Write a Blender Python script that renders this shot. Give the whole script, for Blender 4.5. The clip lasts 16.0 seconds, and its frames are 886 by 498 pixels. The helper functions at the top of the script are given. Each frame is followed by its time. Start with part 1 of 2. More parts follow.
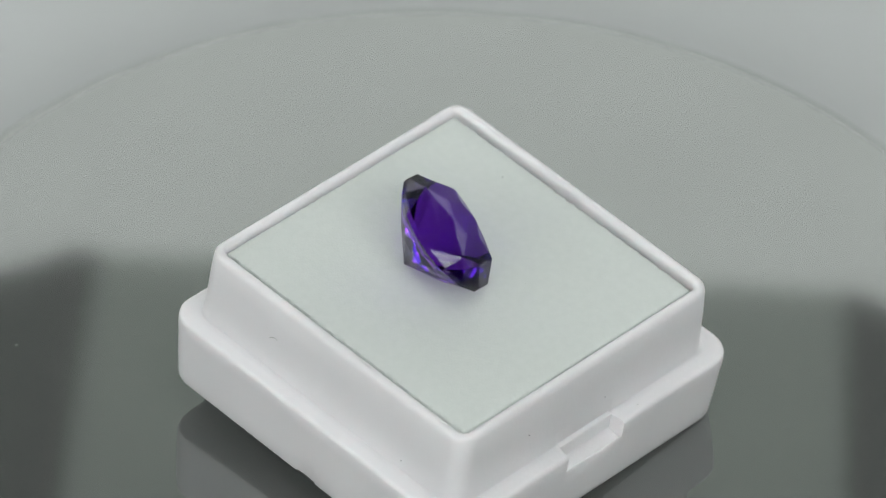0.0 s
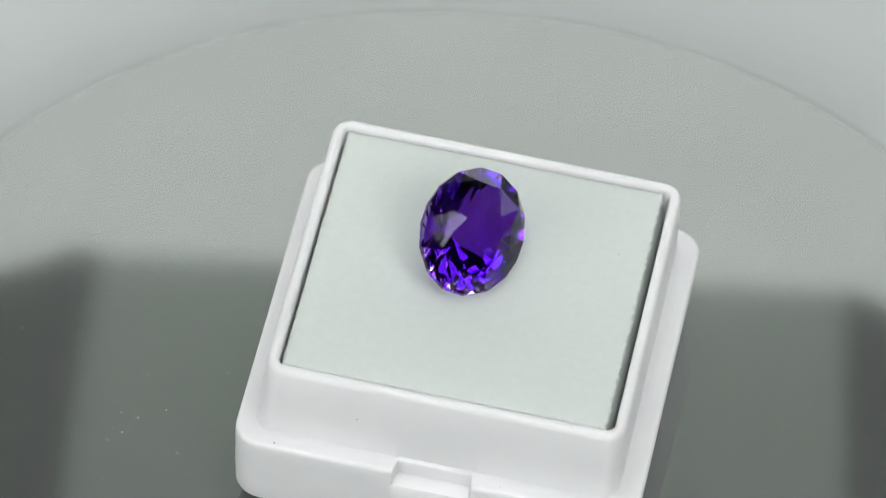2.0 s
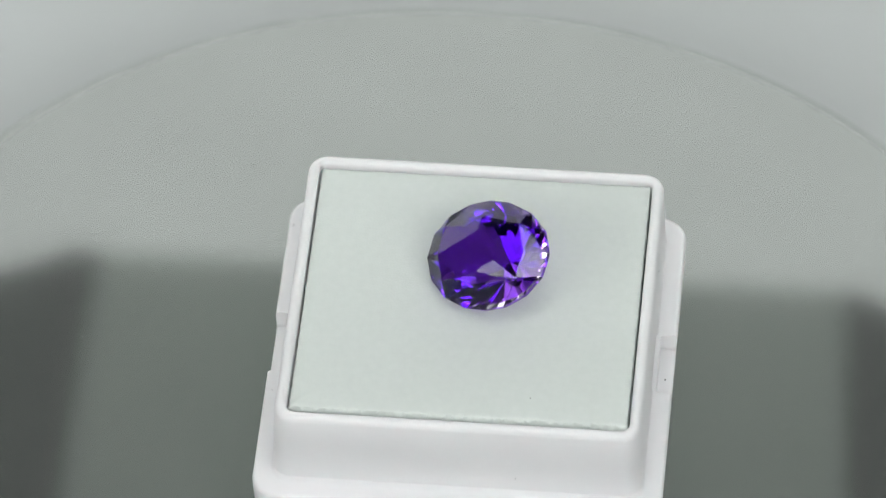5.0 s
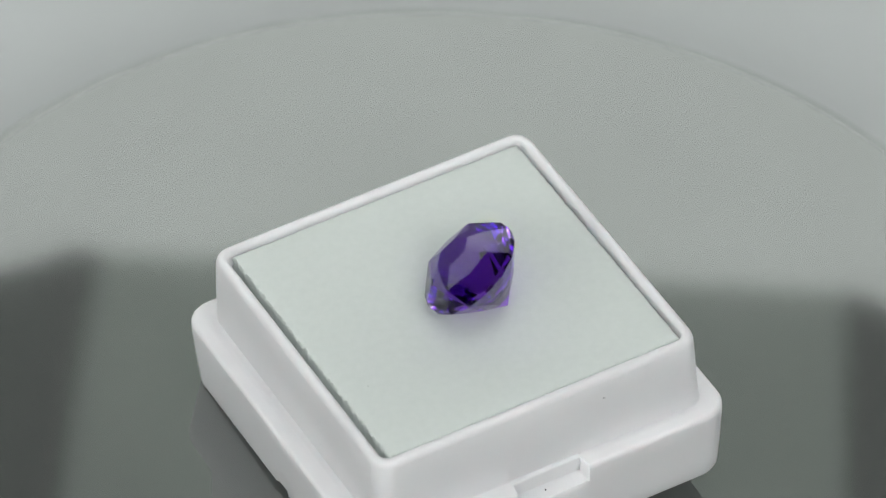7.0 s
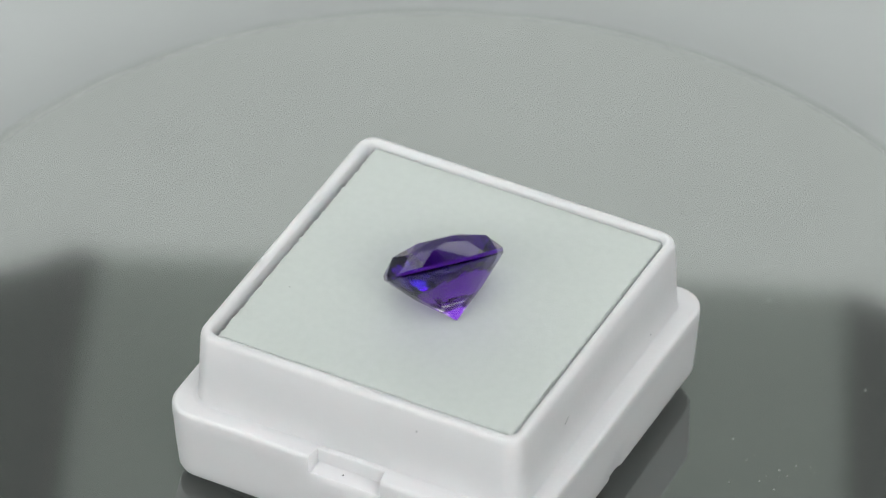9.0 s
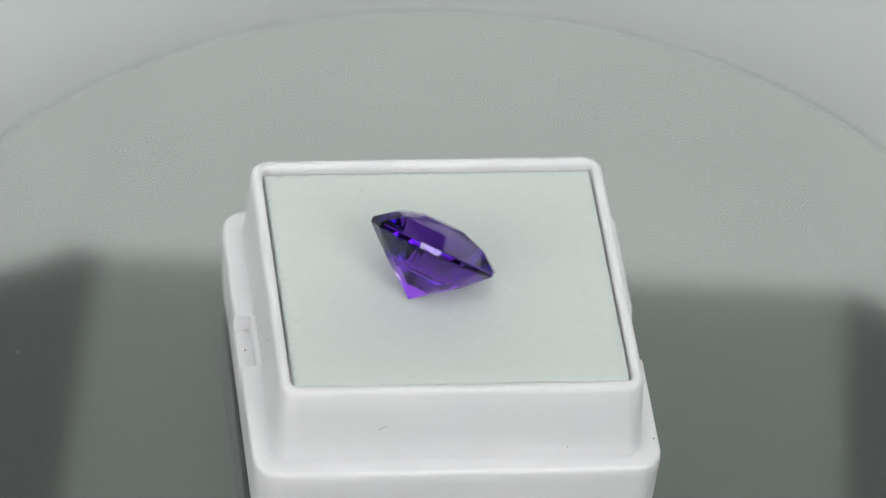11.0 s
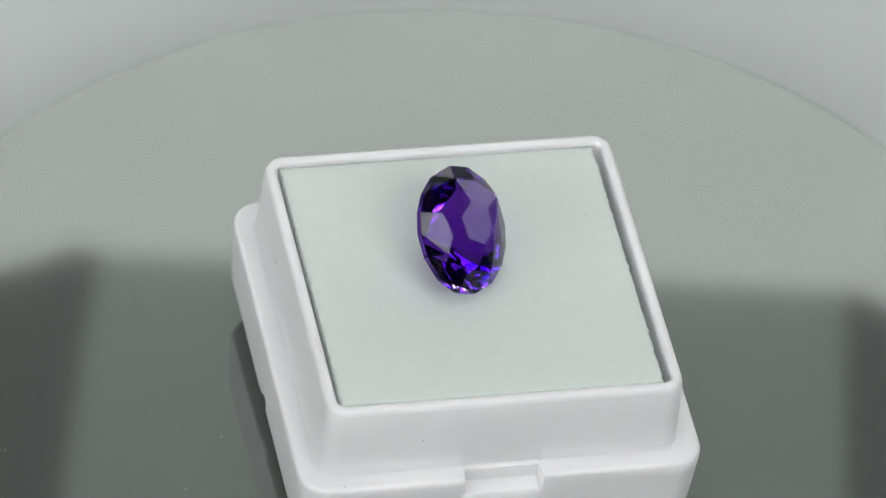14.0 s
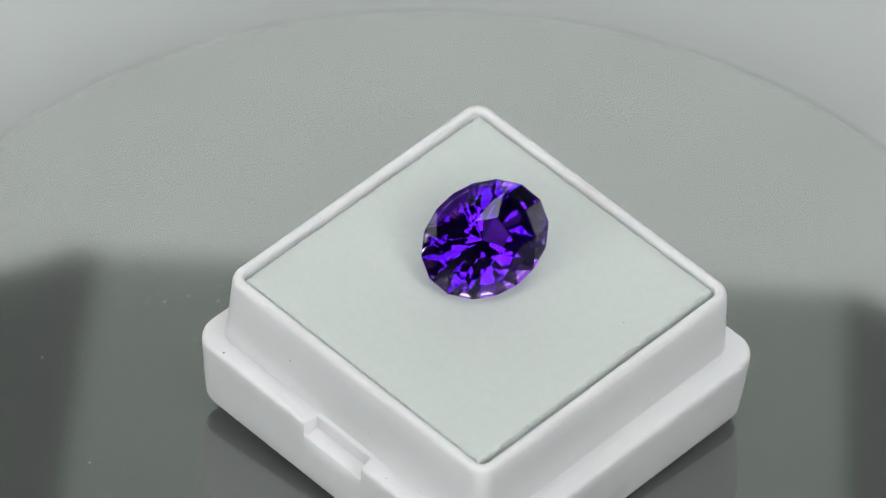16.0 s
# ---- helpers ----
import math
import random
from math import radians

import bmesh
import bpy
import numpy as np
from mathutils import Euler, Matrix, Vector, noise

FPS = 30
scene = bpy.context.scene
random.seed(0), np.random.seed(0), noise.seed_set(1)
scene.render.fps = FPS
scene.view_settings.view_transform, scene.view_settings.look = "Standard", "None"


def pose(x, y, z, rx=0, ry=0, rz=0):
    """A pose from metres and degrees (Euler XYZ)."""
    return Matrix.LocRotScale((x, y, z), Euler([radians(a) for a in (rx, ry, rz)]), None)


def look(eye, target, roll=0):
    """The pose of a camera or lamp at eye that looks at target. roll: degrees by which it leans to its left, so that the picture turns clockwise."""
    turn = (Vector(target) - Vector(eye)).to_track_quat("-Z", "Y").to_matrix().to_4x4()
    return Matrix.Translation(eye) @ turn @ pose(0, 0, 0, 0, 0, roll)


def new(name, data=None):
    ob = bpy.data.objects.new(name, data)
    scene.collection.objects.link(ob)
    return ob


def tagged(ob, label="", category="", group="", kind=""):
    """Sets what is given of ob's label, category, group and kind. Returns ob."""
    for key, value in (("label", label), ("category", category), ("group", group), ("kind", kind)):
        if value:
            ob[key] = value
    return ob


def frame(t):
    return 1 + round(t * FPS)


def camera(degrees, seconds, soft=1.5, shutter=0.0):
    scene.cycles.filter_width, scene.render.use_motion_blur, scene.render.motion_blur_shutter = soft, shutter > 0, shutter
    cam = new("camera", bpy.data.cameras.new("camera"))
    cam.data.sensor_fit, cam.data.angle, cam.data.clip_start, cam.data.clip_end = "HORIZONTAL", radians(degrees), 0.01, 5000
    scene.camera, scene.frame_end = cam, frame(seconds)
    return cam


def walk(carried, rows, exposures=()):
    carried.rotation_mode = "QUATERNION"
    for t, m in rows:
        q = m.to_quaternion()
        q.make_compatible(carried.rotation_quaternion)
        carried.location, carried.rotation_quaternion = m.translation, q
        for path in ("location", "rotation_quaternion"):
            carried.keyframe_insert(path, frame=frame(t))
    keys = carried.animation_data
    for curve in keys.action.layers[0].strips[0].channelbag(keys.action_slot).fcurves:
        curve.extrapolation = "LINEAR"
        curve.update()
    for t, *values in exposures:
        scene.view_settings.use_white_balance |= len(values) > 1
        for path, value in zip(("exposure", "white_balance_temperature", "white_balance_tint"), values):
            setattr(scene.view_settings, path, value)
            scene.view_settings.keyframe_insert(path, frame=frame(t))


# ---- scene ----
cam = camera(7.1315, 16.0, soft=1.3)
cam.data.dof.use_dof, cam.data.dof.focus_distance, cam.data.dof.aperture_fstop = True, 0.7255, 28.0
EYE = pose(0.0, -0.52444, 0.52139, 46.4804, -2.0350, 2.1360)
EXPOSURE = [(0.0, 0.10), (0.5, 0.11), (1.0, 0.14), (1.5, 0.29), (2.0, 0.34), (2.5, 0.34), (3.0, 0.26), (3.5, 0.14), (4.8, 0.24), (6.0, 0.34), (6.5, 0.26), (7.0, 0.15), (7.5, 0.14),
            (8.0, 0.16), (8.5, 0.19), (9.0, 0.20), (9.5, 0.18), (11.0, 0.21), (12.0, 0.22), (12.5, 0.21), (13.0, 0.11), (13.5, 0.10), (14.0, 0.19), (14.5, 0.32), (15.0, 0.31), (15.5, 0.26), (16.0, 0.18)]
walk(cam, [(0.0, EYE), (16.0, EYE)], exposures=EXPOSURE)

MM = 0.001
TURN_START, TURN_RATE = 7.777, -28.125      # degrees, degrees per second


# ---- light: a dim room and the glowing screens of a small photo set ----
world = bpy.data.worlds.new("room_air")
scene.world = world
world.use_nodes = True
world.node_tree.nodes["Background"].inputs[0].default_value = (0.80, 0.86, 0.84, 1)
world.node_tree.nodes["Background"].inputs[1].default_value = 0.05
SCREEN_GLOW, TOP_GLOW, LOW_GLOW, RIGHT_GLOW = 0.99, 2.95, 3.4, 5.2


# ---- materials ----
def material(name, colour, rough=0.5, metal=0.0, ior=1.5, spec=0.5):
    m = bpy.data.materials.new(name)
    m.use_nodes = True
    b = m.node_tree.nodes["Principled BSDF"]
    b.inputs["Base Color"].default_value = (*colour, 1)
    b.inputs["Roughness"].default_value = rough
    b.inputs["Metallic"].default_value = metal
    b.inputs["IOR"].default_value = ior
    b.inputs["Specular IOR Level"].default_value = spec
    return m


def mottle(m, scale, low, high, bump=0.0, bump_scale=0.0, rough=None):
    """Two scales of noise: a soft stain in the colour, a fine grain in the relief."""
    t = m.node_tree
    b = t.nodes["Principled BSDF"]
    co = t.nodes.new("ShaderNodeTexCoord")
    n = t.nodes.new("ShaderNodeTexNoise")
    n.inputs["Scale"].default_value, n.inputs["Detail"].default_value = scale, 5
    r = t.nodes.new("ShaderNodeValToRGB")
    r.color_ramp.elements[0].position, r.color_ramp.elements[1].position = 0.3, 0.7
    r.color_ramp.elements[0].color, r.color_ramp.elements[1].color = (*low, 1), (*high, 1)
    t.links.new(co.outputs["Object"], n.inputs["Vector"])
    t.links.new(n.outputs["Fac"], r.inputs["Fac"])
    t.links.new(r.outputs["Color"], b.inputs["Base Color"])
    if bump:
        g = t.nodes.new("ShaderNodeTexNoise")
        g.inputs["Scale"].default_value, g.inputs["Detail"].default_value = bump_scale, 4
        u = t.nodes.new("ShaderNodeBump")
        u.inputs["Strength"].default_value, u.inputs["Distance"].default_value = bump, 0.0001
        t.links.new(co.outputs["Object"], g.inputs["Vector"])
        t.links.new(g.outputs["Fac"], u.inputs["Height"])
        t.links.new(u.outputs["Normal"], b.inputs["Normal"])
    if rough:
        q = t.nodes.new("ShaderNodeMapRange")
        q.inputs["To Min"].default_value, q.inputs["To Max"].default_value = rough
        t.links.new(n.outputs["Fac"], q.inputs["Value"])
        t.links.new(q.outputs["Result"], b.inputs["Roughness"])
    return m


def glowing(name, colour, strength, base=0.8):
    m = material(name, (base, base, base), 0.9)
    b = m.node_tree.nodes["Principled BSDF"]
    b.inputs["Emission Color"].default_value = (*colour, 1)
    b.inputs["Emission Strength"].default_value = strength
    return m


PLASTIC = mottle(material("white_plastic", (0.78, 0.775, 0.795), 0.38), 90, (0.76, 0.757, 0.775), (0.80, 0.795, 0.81), 0.15, 2500, (0.33, 0.45))
PLASTIC.node_tree.nodes["Principled BSDF"].inputs["Subsurface Weight"].default_value = 1.0
PLASTIC.node_tree.nodes["Principled BSDF"].inputs["Subsurface Radius"].default_value = (0.0015, 0.0014, 0.0014)
PLASTIC.node_tree.nodes["Principled BSDF"].inputs["Subsurface Scale"].default_value = 1.0
FOAM = mottle(material("white_foam", (0.74, 0.79, 0.76), 0.95, spec=0.1), 1100, (0.635, 0.680, 0.656), (0.66, 0.704, 0.68), 0.3, 5200)
DISC = mottle(material("grey_mirror_glass", (0.27, 0.285, 0.275), 0.02, metal=0.79), 45, (0.264, 0.277, 0.269), (0.276, 0.290, 0.281), 0.0, 0, (0.055, 0.068))
EDGE = mottle(material("frosted_acrylic", (0.40, 0.42, 0.41), 0.6), 60, (0.355, 0.375, 0.365), (0.375, 0.395, 0.385), 0.1, 900)
DARK = material("black_plastic", (0.02, 0.02, 0.02), 0.5)
PAPER = mottle(material("white_paper", (0.6, 0.62, 0.62), 0.85, spec=0.2), 12, (0.46, 0.48, 0.48), (0.50, 0.52, 0.52), 0.2, 900)
WALL = mottle(material("grey_wall_paint", (0.12, 0.125, 0.12), 0.9), 3, (0.11, 0.115, 0.11), (0.13, 0.135, 0.13), 0.1, 300)
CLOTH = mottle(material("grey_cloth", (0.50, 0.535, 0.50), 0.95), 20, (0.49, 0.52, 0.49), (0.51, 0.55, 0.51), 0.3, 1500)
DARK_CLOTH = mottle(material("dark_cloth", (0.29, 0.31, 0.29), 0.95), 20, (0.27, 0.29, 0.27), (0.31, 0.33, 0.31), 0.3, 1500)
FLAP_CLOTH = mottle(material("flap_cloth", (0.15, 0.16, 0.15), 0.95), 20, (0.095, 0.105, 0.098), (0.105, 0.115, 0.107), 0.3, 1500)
SCREEN = glowing("lit_screen", (0.975, 1.0, 0.985), SCREEN_GLOW)
# added fill, tuned to lift the box walls that face the camera
FILL_LIGHT = glowing("lit_fill_panel", (0.98, 1.0, 0.99), 7.0)
TOP_LIGHT = glowing("lit_top_diffuser", (0.985, 1.0, 0.985), TOP_GLOW)
LOW_LIGHT = glowing("lit_low_diffuser", (0.99, 1.0, 0.98), LOW_GLOW)
RIGHT_LIGHT = glowing("lit_right_diffuser", (0.985, 1.0, 0.98), RIGHT_GLOW)
BAR = material("dark_grey_metal", (0.07, 0.075, 0.07), 0.6)
DUST = material("pale_dust", (0.44, 0.45, 0.44), 0.9)
GRIT = material("dark_grit", (0.06, 0.06, 0.07), 0.8)

GEM = bpy.data.materials.new("violet_crystal")
GEM.use_nodes = True
_t = GEM.node_tree
_t.nodes.clear()
_o = _t.nodes.new("ShaderNodeOutputMaterial")
_g = _t.nodes.new("ShaderNodeBsdfGlass")
_g.inputs["Color"].default_value = (0.945, 0.92, 0.965, 1)
_g.inputs["Roughness"].default_value = 0.0
_g.inputs["IOR"].default_value = 1.55
_s = _t.nodes.new("ShaderNodeBsdfGlossy")
_s.inputs["Roughness"].default_value = 0.0
_m = _t.nodes.new("ShaderNodeMixShader")
_m.inputs[0].default_value = 0.002
_t.links.new(_g.outputs[0], _m.inputs[1])
_t.links.new(_s.outputs[0], _m.inputs[2])
_t.links.new(_m.outputs[0], _o.inputs["Surface"])


ZONE = bpy.data.materials.new("violet_colour_zone")
ZONE.use_nodes = True
_t = ZONE.node_tree
_t.nodes.clear()
_o = _t.nodes.new("ShaderNodeOutputMaterial")
_g = _t.nodes.new("ShaderNodeBsdfTransparent")
_g.inputs["Color"].default_value = (0.455, 0.22, 0.745, 1)
_t.links.new(_g.outputs[0], _o.inputs["Surface"])


# ---- building helpers ----
def mesh_of(name, bm, mat, smooth=True, angle=40):
    bmesh.ops.recalc_face_normals(bm, faces=bm.faces)
    me = bpy.data.meshes.new(name)
    for f in bm.faces:
        f.smooth = smooth
    if smooth:
        for e in bm.edges:
            e.smooth = len(e.link_faces) == 2 and e.calc_face_angle(0) < radians(angle)
    bm.to_mesh(me)
    bm.free()
    me.materials.append(mat)
    return me


def part(name, bm, mat, parent, label="", smooth=True, angle=40):
    ob = new(name, mesh_of(name, bm, mat, smooth, angle))
    ob.parent = parent
    return tagged(ob, label)


def thing(name, bm, mat, label, category, kind="", smooth=True):
    ob = new(name, mesh_of(name, bm, mat, smooth))
    return tagged(ob, label, category, kind=kind)


def box_bm(x0, x1, y0, y1, z0, z1, bevel=0.0, segments=2):
    bm = bmesh.new()
    bmesh.ops.create_cube(bm, size=1)
    for v in bm.verts:
        v.co = ((x0 + x1) / 2 + v.co.x * (x1 - x0), (y0 + y1) / 2 + v.co.y * (y1 - y0), (z0 + z1) / 2 + v.co.z * (z1 - z0))
    if bevel:
        bmesh.ops.bevel(bm, geom=bm.edges[:], offset=bevel, segments=segments, affect="EDGES", profile=0.5)
    return bm


def prism_bm(points, z0, z1):
    bm = bmesh.new()
    low = [bm.verts.new((x, y, z0)) for x, y in points]
    top = [bm.verts.new((x, y, z1)) for x, y in points]
    bm.faces.new(low)
    bm.faces.new(top)
    n = len(points)
    for i in range(n):
        bm.faces.new((low[i], low[(i + 1) % n], top[(i + 1) % n], top[i]))
    return bm


def slab_between(a, b, z0, z1, thick):
    """An upright panel from a to b on the plan; its front lies on the line, its thickness behind."""
    d = Vector((b[0] - a[0], b[1] - a[1])).normalized()
    n = Vector((-d.y, d.x)) * thick
    return prism_bm([a, b, (b[0] + n.x, b[1] + n.y), (a[0] + n.x, a[1] + n.y)], z0, z1)


def loft(bm, loops, cap_first=True, cap_last=True):
    rings = [[bm.verts.new(c) for c in l] for l in loops]
    n = len(rings[0])
    for p, q in zip(rings, rings[1:]):
        for i in range(n):
            bm.faces.new((p[i], p[(i + 1) % n], q[(i + 1) % n], q[i]))
    if cap_first:
        bm.faces.new(rings[0])
    if cap_last:
        bm.faces.new(rings[-1])
    return rings


def spun(name, profile, n=192):
    bm = bmesh.new()
    loft(bm, [[(r * math.cos(2 * math.pi * k / n), r * math.sin(2 * math.pi * k / n), z) for k in range(n)] for r, z in profile])
    return bm


def ring_bm(profile, n=192):
    bm = bmesh.new()
    rings = loft(bm, [[(r * math.cos(2 * math.pi * k / n), r * math.sin(2 * math.pi * k / n), z) for k in range(n)] for r, z in profile], False, False)
    for i in range(n):
        bm.faces.new((rings[-1][i], rings[-1][(i + 1) % n], rings[0][(i + 1) % n], rings[0][i]))
    return bm


# ---- the set round the table ----
def build_set():
    thing("table_top", box_bm(-1.2, 1.2, -0.75, 1.0, -0.051, -0.021, 0.004), PAPER, "matt white sheet covering the table under the turntable", "table", "structure")
    thing("floor", box_bm(-2.5, 2.5, -3.0, 2.5, -0.82, -0.78), WALL, "plain grey floor of a dim room", "floor", "structure")
    thing("ceiling", box_bm(-2.5, 2.5, -3.0, 2.5, 1.72, 1.76), WALL, "plain grey ceiling of a dim room", "ceiling", "structure")
    thing("wall_north", box_bm(-2.5, 2.5, 2.5, 2.56, -0.82, 1.76), WALL, "plain grey painted wall", "wall", "structure")
    thing("wall_south", box_bm(-2.5, 2.5, -3.06, -3.0, -0.82, 1.76), WALL, "plain grey painted wall", "wall", "structure")
    thing("wall_west", box_bm(-2.56, -2.5, -3.0, 2.5, -0.82, 1.76), WALL, "plain grey painted wall", "wall", "structure")
    thing("wall_east", box_bm(2.5, 2.56, -3.0, 2.5, -0.82, 1.76), WALL, "plain grey painted wall", "wall", "structure")
    # unseen fill panel behind the camera, added to brighten the front faces
    thing("ceiling_fill", box_bm(-0.8, 0.8, -2.7, -2.0, 1.68, 1.72, 0.005), FILL_LIGHT, "unseen glowing white fill panel added under the ceiling", "lamp", "structure", False)
    # the folded, back-lit screen behind the turntable
    fold = [(0.281, 0.0676), (0.0527, 0.176), (-0.0527, 0.176), (-0.281, 0.0676)]
    thing("light_screen", prism_bm(fold + [(x * 1.02, y + 0.008) for x, y in reversed(fold)], 0.0426, 0.147), SCREEN, "softly glowing white back-lit folded backdrop screen", "light", "structure", False)
    # unseen board, added so the stone reflects little from low behind
    thing("dimming_board", prism_bm(fold + [(x * 1.02, y + 0.008) for x, y in reversed(fold)], -0.0205, 0.0421), DARK_CLOTH, "unseen grey folded board added to dim the back under the lit screen", "backdrop", "structure", False)
    # the unseen canopy above, its outlines and greys set by what the platter mirrors
    # the seam on the west side runs a little askew
    seams = {-1: (-0.0524, -0.0569), 1: (0.0558, 0.0558)}
    (far_w, near_w), (far_e, near_e) = seams[-1], seams[1]
    g, y_far, y_near = 0.0031, 0.1835, 0.060
    thing("canopy_cloth", prism_bm([(far_w + g, y_far), (far_e - g, y_far), (near_e - g, y_near), (near_w + g, y_near)], 0.1478, 0.150), CLOTH, "grey cloth canopy panel over the set", "canopy", "structure", False)
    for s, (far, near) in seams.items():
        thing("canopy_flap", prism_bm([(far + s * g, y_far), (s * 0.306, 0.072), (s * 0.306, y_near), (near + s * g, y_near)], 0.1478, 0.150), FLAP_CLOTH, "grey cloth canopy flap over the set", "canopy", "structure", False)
        thing("canopy_bar", prism_bm([(far - 0.0030, y_far), (far + 0.0030, y_far), (near + 0.0030, y_near), (near - 0.0030, y_near)], 0.1468, 0.1512), BAR, "thin dark grey canopy bar", "canopy", "structure")
    # softboxes over and beside the camera
    for name, mat, w, h, eye in (("top_softbox", TOP_LIGHT, 0.52, 0.23, (0.02, -0.135, 0.80)),
                                 ("low_softbox", LOW_LIGHT, 0.62, 0.36, (-0.61, -0.55, 0.45)),
                                 ("side_softbox", RIGHT_LIGHT, 0.36, 0.36, (0.40, -0.56, 0.615))):
        ob = thing(name, box_bm(-w / 2, w / 2, -h / 2, h / 2, 0.0, 0.02), mat, "glowing white softbox front", "light", "structure", False)
        ob.matrix_basis = look(eye, (0, 0, 0.02))


# ---- the turntable ----
def build_turntable():
    R = 64.3 * MM
    base = new("turntable")
    tagged(base, "round smoke-grey mirror turntable with a few dust specks", "turntable")
    prof = [(0.030, -0.0195), (0.060, -0.0195), (0.061, -0.0185), (0.061, -0.0055)]
    part("base", spun("base", prof), DARK, base, "matt black turntable foot")
    part("platter", spun("platter", [(R - 0.0012, -0.005), (R - 0.0012, 0.0)]), DISC, base, "glossy smoke-grey mirror platter", False)
    part("platter_edge", ring_bm([(R - 0.0012, -0.005), (R - 0.0003, -0.005), (R, -0.0047), (R, -0.0003), (R - 0.0004, -0.00012), (R - 0.0008, -0.00003), (R - 0.0012, 0.0)]), EDGE, base, "frosted grey platter edge")
    rng = random.Random(5)
    bm = bmesh.new()
    for k in range(110):
        a, r = rng.uniform(0, 2 * math.pi), 0.062 * math.sqrt(rng.uniform(0.15, 1))
        s = rng.choice((0.02, 0.03, 0.03, 0.04, 0.05, 0.07)) * MM
        bmesh.ops.create_icosphere(bm, subdivisions=1, radius=s, matrix=pose(r * math.cos(a), r * math.sin(a), s * 0.4) @ Matrix.Diagonal((1, rng.uniform(0.6, 1.6), 0.5, 1)))
    # a patch where dust has gathered
    for k in range(34):
        x, y, s = rng.gauss(-19.3, 3.2), rng.gauss(-29.6, 3.2), rng.choice((0.03, 0.04, 0.05, 0.07))
        bmesh.ops.create_icosphere(bm, subdivisions=1, radius=s * MM, matrix=pose(x * MM, y * MM, s * 0.3 * MM) @ Matrix.Diagonal((1, rng.uniform(0.7, 2.2), 0.4, 1)))
    for x, y, s in ((4.34, -38.08, 0.12), (-11.5, -42.0, 0.10), (20.0, -35.0, 0.10)):
        bmesh.ops.create_icosphere(bm, subdivisions=1, radius=s * MM, matrix=pose(x * MM, y * MM, s * 0.4 * MM) @ Matrix.Diagonal((1, 1, 0.5, 1)))
    tagged(part("dust", bm, DUST, base, "fine pale dust specks"), kind="stuff")
    return base


# ---- the gem box ----
BOX_POSE = pose(0.139 * MM, 2.201 * MM, 19.083 * MM, 2.3725, 3.4919, 39.8946) @ pose(0.05 * MM, -0.20 * MM, 0)
NOTCH = 4.05


def square_loop(half, z, radius, push=0.0, dent=0.0):
    """A rounded square; push moves the middle of the front and back sides inwards, dent a short piece of the other two."""
    pts = []
    arc = 8
    for side in range(4):
        c, s = round(math.cos(side * math.pi / 2)), round(math.sin(side * math.pi / 2))
        run = half - radius
        xs = [-run * 0.999, -run * 0.6, -NOTCH - 0.35, -NOTCH, -NOTCH + 0.25, -1.45, -1.2, -0.6, 0.6, 1.2, 1.45, NOTCH - 0.25, NOTCH, NOTCH + 0.35, run * 0.6, run * 0.999]
        for x in xs:
            y = -half
            if side in (0, 2) and abs(x) < NOTCH - 0.1:
                y += push
            if side in (1, 3) and abs(x) < 1.3:
                y += dent * (1.0 if abs(x) < 1 else 0.8)
            pts.append((x * c - y * s, x * s + y * c))
        for k in range(1, arc):
            a = -math.pi / 2 + k / arc * math.pi / 2
            x, y = run + radius * math.cos(a), -run + radius * math.sin(a)
            pts.append((x * c - y * s, x * s + y * c))
    return [(x * MM, y * MM, z * MM) for x, y in pts]


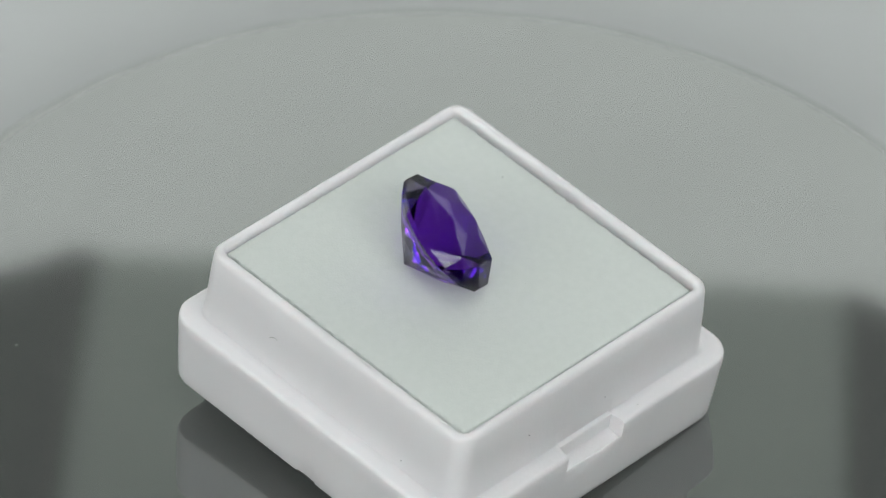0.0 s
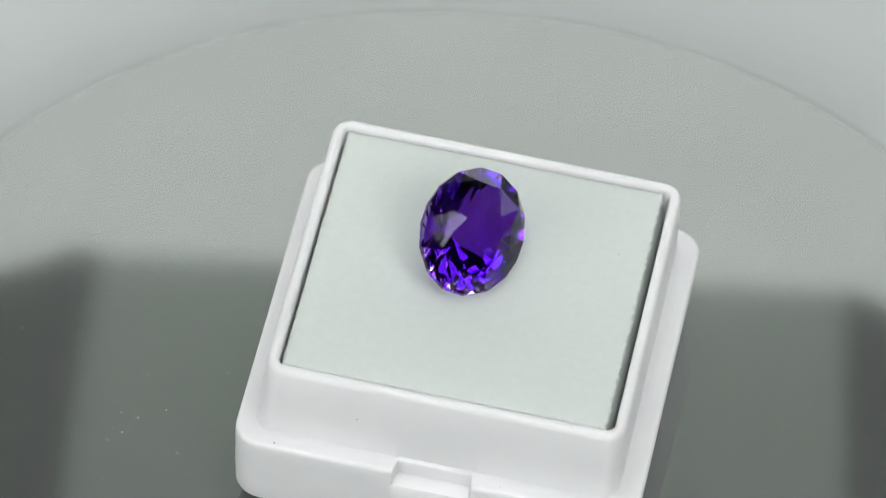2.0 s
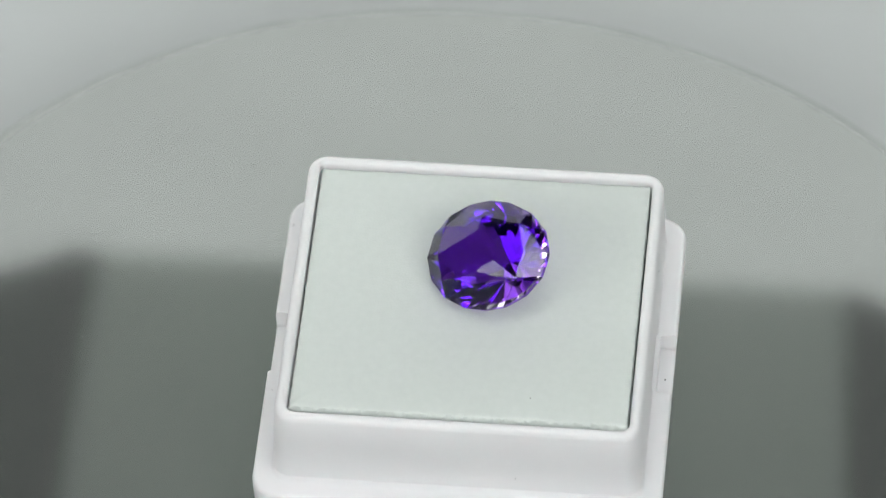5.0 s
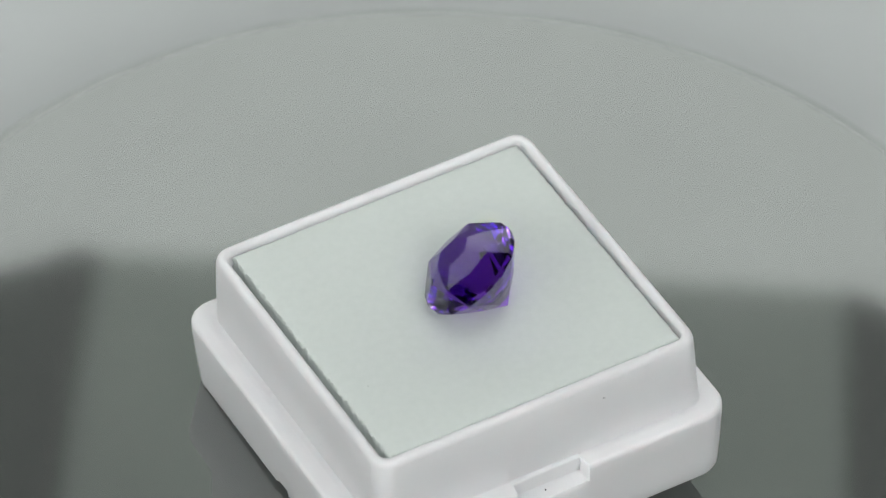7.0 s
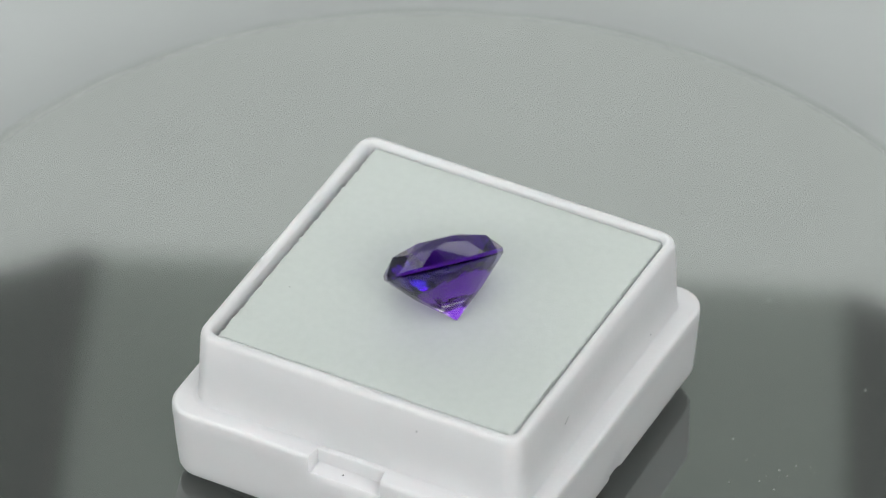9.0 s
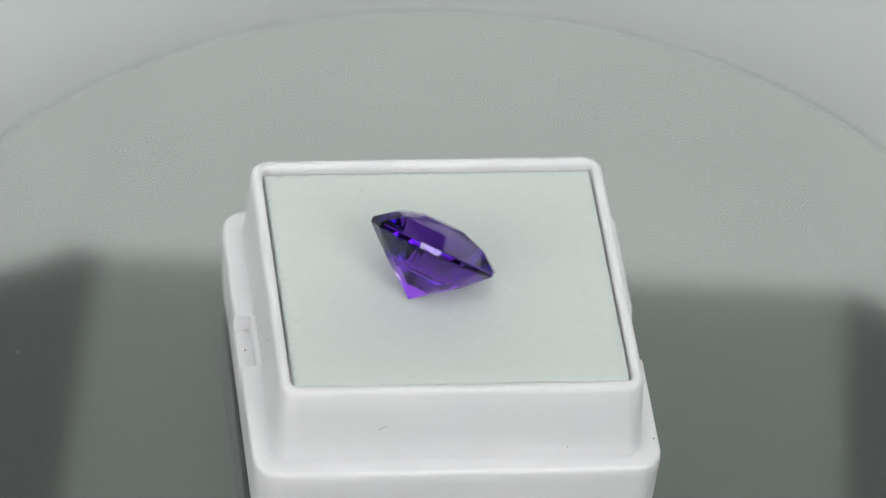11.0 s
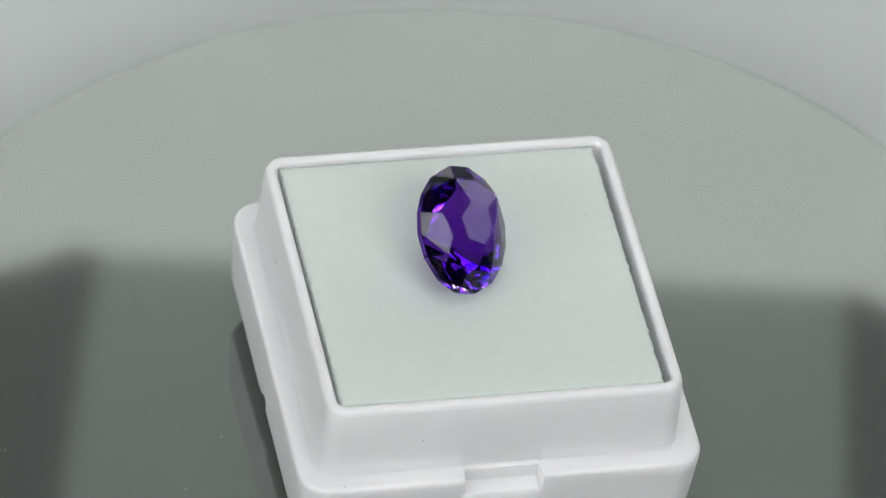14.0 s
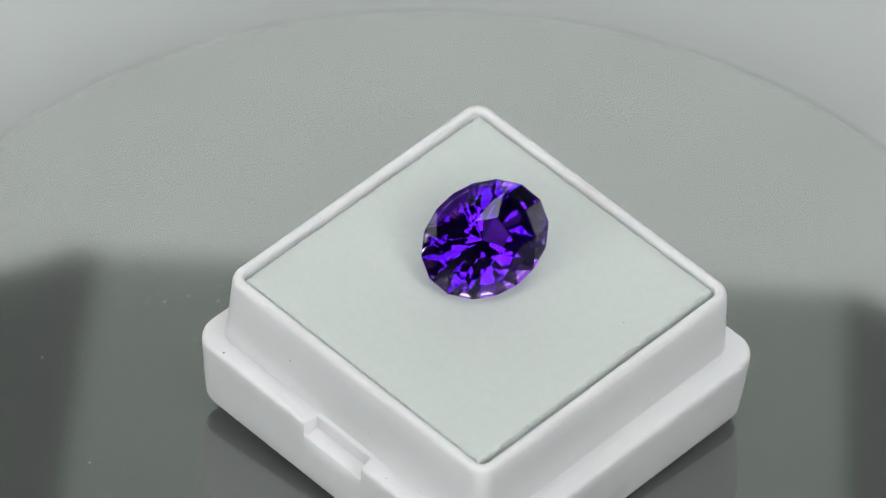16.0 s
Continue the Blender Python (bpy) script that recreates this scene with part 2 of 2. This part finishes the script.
def build_gem_box():
    base = new("gem_box")
    tagged(base, "open square white plastic gem box with white foam", "gem box")
    # half width, height, corner radius, push of the clasp notch
    rows = [(18.5, -17.2, 2.2), (19.9, -17.2, 2.6, 0, 0.2), (20.2, -17.05, 2.8, 0, 0.22), (20.35, -16.7, 2.9, 0, 0.25), (20.47, -15.3, 3.0, 0, 0.25), (20.5, -14.9, 3.0, 0, 0.05), (20.62, -13.0, 3.0),
            (20.72, -10.75, 3.0), (20.74, -10.6, 3.0, 0.12), (20.76, -10.3, 3.0, 1.4), (20.78, -10.15, 3.0, 1.6), (20.8, -9.0, 3.0, 1.65), (20.76, -8.72, 3.0, 1.6), (20.62, -8.52, 2.95, 1.45), (20.42, -8.44, 2.85, 1.3),
            (19.6, -8.40, 2.35, 0.55), (19.05, -8.37, 2.1, 0.38), (18.86, -8.27, 2.0, 0.2), (18.78, -8.0, 2.0, 0.12), (18.72, -6.7, 2.0, 0.03), (18.7, -6.45, 2.0), (18.6, -3.0, 2.0), (18.48, -0.3, 2.0),
            (18.35, 0.15, 1.9), (18.12, 0.42, 1.7), (17.82, 0.5, 1.45), (17.55, 0.42, 1.2), (17.35, 0.2, 1.0), (17.3, -0.1, 0.95),
            (17.15, -14.5, 0.9), (15.8, -15.2, 0.6)]
    bm = bmesh.new()
    loft(bm, [square_loop(*r) for r in rows])
    # the flange stands a little further out on one side
    for v in bm.verts:
        if v.co.z < -8.1 * MM and v.co.x > 0:
            v.co.x += 0.35 * MM * min(1, v.co.x / (15 * MM))
    part("tray", bm, PLASTIC, base, "glossy white moulded plastic tray with a stepped rim")
    # foam, cut a little too small on two sides
    rng = random.Random(3)
    bm = bmesh.new()
    x0, x1, y0, y1 = -16.95, 16.5, -17.1, 17.1
    n = 170
    edge = [(x0 + (x1 - x0) * k / n, y0) for k in range(n)] + [(x1, y0 + (y1 - y0) * k / n) for k in range(n)] \
        + [(x1 - (x1 - x0) * k / n, y1) for k in range(n)] + [(x0, y1 - (y1 - y0) * k / n) for k in range(n)]
    loops = []
    for inset, z in ((-0.45, -15.0), (-0.45, -2.6), (-0.25, -2.0), (0, -1.0), (0.02, -0.25), (0.15, -0.02), (0.5, 0.08), (3.0, 0.12)):
        loop = []
        for i, (x, y) in enumerate(edge):
            # one side is torn, the others are cut clean
            torn = 0.09 if n <= i < 2 * n else 0.05
            jit = (rng.uniform(-torn, torn) + 1.6 * torn * noise.noise((0, y * 1.3, 3.1))) if 0 <= inset < 0.3 else 0
            out = inset if inset >= 0 or n <= i < 2 * n else 0
            k = 1 - (out + jit) / 16.5
            loop.append(((x + 0.2) * k * MM - 0.0002, y * k * MM if inset >= 0 else y * MM, z * MM))
        loops.append(loop)
    loft(bm, loops)
    part("foam_insert", bm, FOAM, base, "soft white foam pad with slightly ragged cut edges")
    # loose crumbs on the foam
    bm = bmesh.new()
    for k in range(26):
        r = rng.uniform(0.035, 0.075) * MM
        bmesh.ops.create_icosphere(bm, subdivisions=1, radius=r, matrix=pose(rng.uniform(-15, 15) * MM, rng.uniform(-15, 15) * MM, 0.13 * MM) @ Matrix.Diagonal((1, rng.uniform(0.6, 1.8), 0.7, 1)))
    tagged(part("crumbs", bm, FOAM, base, "tiny white foam crumbs"), kind="stuff")
    # unseen white wedge, added to prop the tilted tray and lighten its mirrored underside
    bm = bmesh.new()
    up, low = [], []
    for x, y, z in square_loop(19.3, -17.15, 2.5):
        k = 1 - max(0.3 * MM, (BOX_POSE @ Vector((x, y, z))).z + 0.2 * MM) / (19.3 * MM)
        gap = (BOX_POSE @ Vector((x * k, y * k, z))).z
        up.append((x * k, y * k, z))
        low.append((x * k, y * k, z - max(0.02 * MM, gap - 0.03 * MM)))
    loft(bm, [low, up])
    part("filler_wedge", bm, PLASTIC, base, "unseen flat white wedge added under the tilted tray")
    # grit on the plastic
    bm = bmesh.new()
    for x, y, z, r in ((-16.4, -20.25, -8.38, 0.09), (-8.45, -18.66, -4.2, 0.07), (0.6, 19.9, -10.2, 0.10), (-7.1, 18.6, -2.2, 0.07), (6.93, -20.0, -8.33, 0.05),
                       (13.54, 7.1, 0.12, 0.06), (9.0, 18.6, -5.0, 0.05), (-18.75, -11.0, -7.2, 0.06), (18.7, 6.0, -6.4, 0.05), (3.0, -18.7, -5.8, 0.04)):
        bmesh.ops.create_icosphere(bm, subdivisions=1, radius=r * MM, matrix=pose(x * MM, y * MM, z * MM))
    tagged(part("grit", bm, GRIT, base, "tiny dark grit specks"), kind="stuff")
    # a short curled fibre stuck to one wall
    bm = bmesh.new()
    path = [(8.41, -4.48), (8.1, -4.25), (7.75, -4.08), (7.5, -4.06), (7.35, -4.2)]
    loft(bm, [[((-18.66 + 0.028 * math.cos(a)) * MM, (y + 0.035 * math.sin(a)) * MM, (z + 0.035 * math.sin(a)) * MM) for a in (0, 1.57, 3.14, 4.71)] for y, z in path])
    part("fibre", bm, DUST, base, "short curled grey fibre")
    return base


# ---- the gemstone ----
def build_gemstone():
    A, B, PAVILION = 6.95, 5.68, 5.65
    TOP, EDGE_UP, EDGE_LOW = 2.74, 0.38, -0.18
    bm = bmesh.new()

    def corner(x, y, z):
        bm.verts.new((x * MM, y * MM, z * MM))

    def mirrored(x, y, z):
        for sx in ((1, -1) if x else (1,)):
            for sy in ((1, -1) if y else (1,)):
                corner(sx * x, sy * y, z)

    # the six-sided table
    mirrored(2.05, 1.05, TOP)
    mirrored(0, 2.12, TOP)
    # the breaks of the crown, from the waist to the points
    mirrored(0, 3.80, 1.86)
    mirrored(2.15, 2.68, 2.31)
    mirrored(4.26, 2.80, 1.95)
    mirrored(4.95, 0, 1.86)
    # the girdle: sixteen sides, closer together at the points
    turns = (0, 24.5, 49, 71, 90)
    for k, a in enumerate(turns):
        c, d = math.cos(radians(a)), math.sin(radians(a))
        if k in (0, 4):
            c, d = (1, 0) if k == 0 else (0, 1)
        for z in (EDGE_UP, EDGE_LOW):
            mirrored(A * c, B * d, z)
    # the pavilion: a ring of breaks between the girdle's corners, and the point
    for a, b in zip(turns, turns[1:]):
        m = radians((a + b) / 2)
        mirrored(A * 0.60 * math.cos(m), B * 0.60 * math.sin(m), EDGE_LOW - PAVILION * 0.452)
    corner(0, 0, EDGE_LOW - PAVILION)
    bmesh.ops.convex_hull(bm, input=bm.verts[:])
    bmesh.ops.dissolve_limit(bm, angle_limit=radians(1.0), verts=bm.verts[:], edges=bm.edges[:])
    stone = tagged(new("gemstone"), "faceted oval deep violet gemstone lying tilted on foam", "gemstone")
    part("cut_stone", bm, GEM, stone, "clear faceted oval brilliant-cut crystal", False)
    bm = bmesh.new()
    bmesh.ops.create_uvsphere(bm, u_segments=40, v_segments=24, radius=1.0, matrix=pose(0, 0, -0.1 * MM) @ Matrix.Diagonal((A * 0.845 * MM, B * 0.845 * MM, 2.45 * MM, 1)))
    part("colour_zone", bm, ZONE, stone, "deep violet colour zone inside the crystal")
    return stone


build_set()
turntable = build_turntable()
gem_box = build_gem_box()
gemstone = build_gemstone()
GEM_POSE = pose(-1.4105 * MM, 2.5383 * MM, 23.98 * MM, 39.0329, -22.8503, 114.4129)


def motions():
    """The platter turns at an even pace and carries box and stone."""
    times = [k * 0.5 for k in range(33)]
    for ob, m in ((turntable, Matrix.Identity(4)), (gem_box, BOX_POSE), (gemstone, GEM_POSE)):
        walk(ob, [(t, pose(0, 0, 0, 0, 0, TURN_START + TURN_RATE * t) @ m) for t in times])


motions()
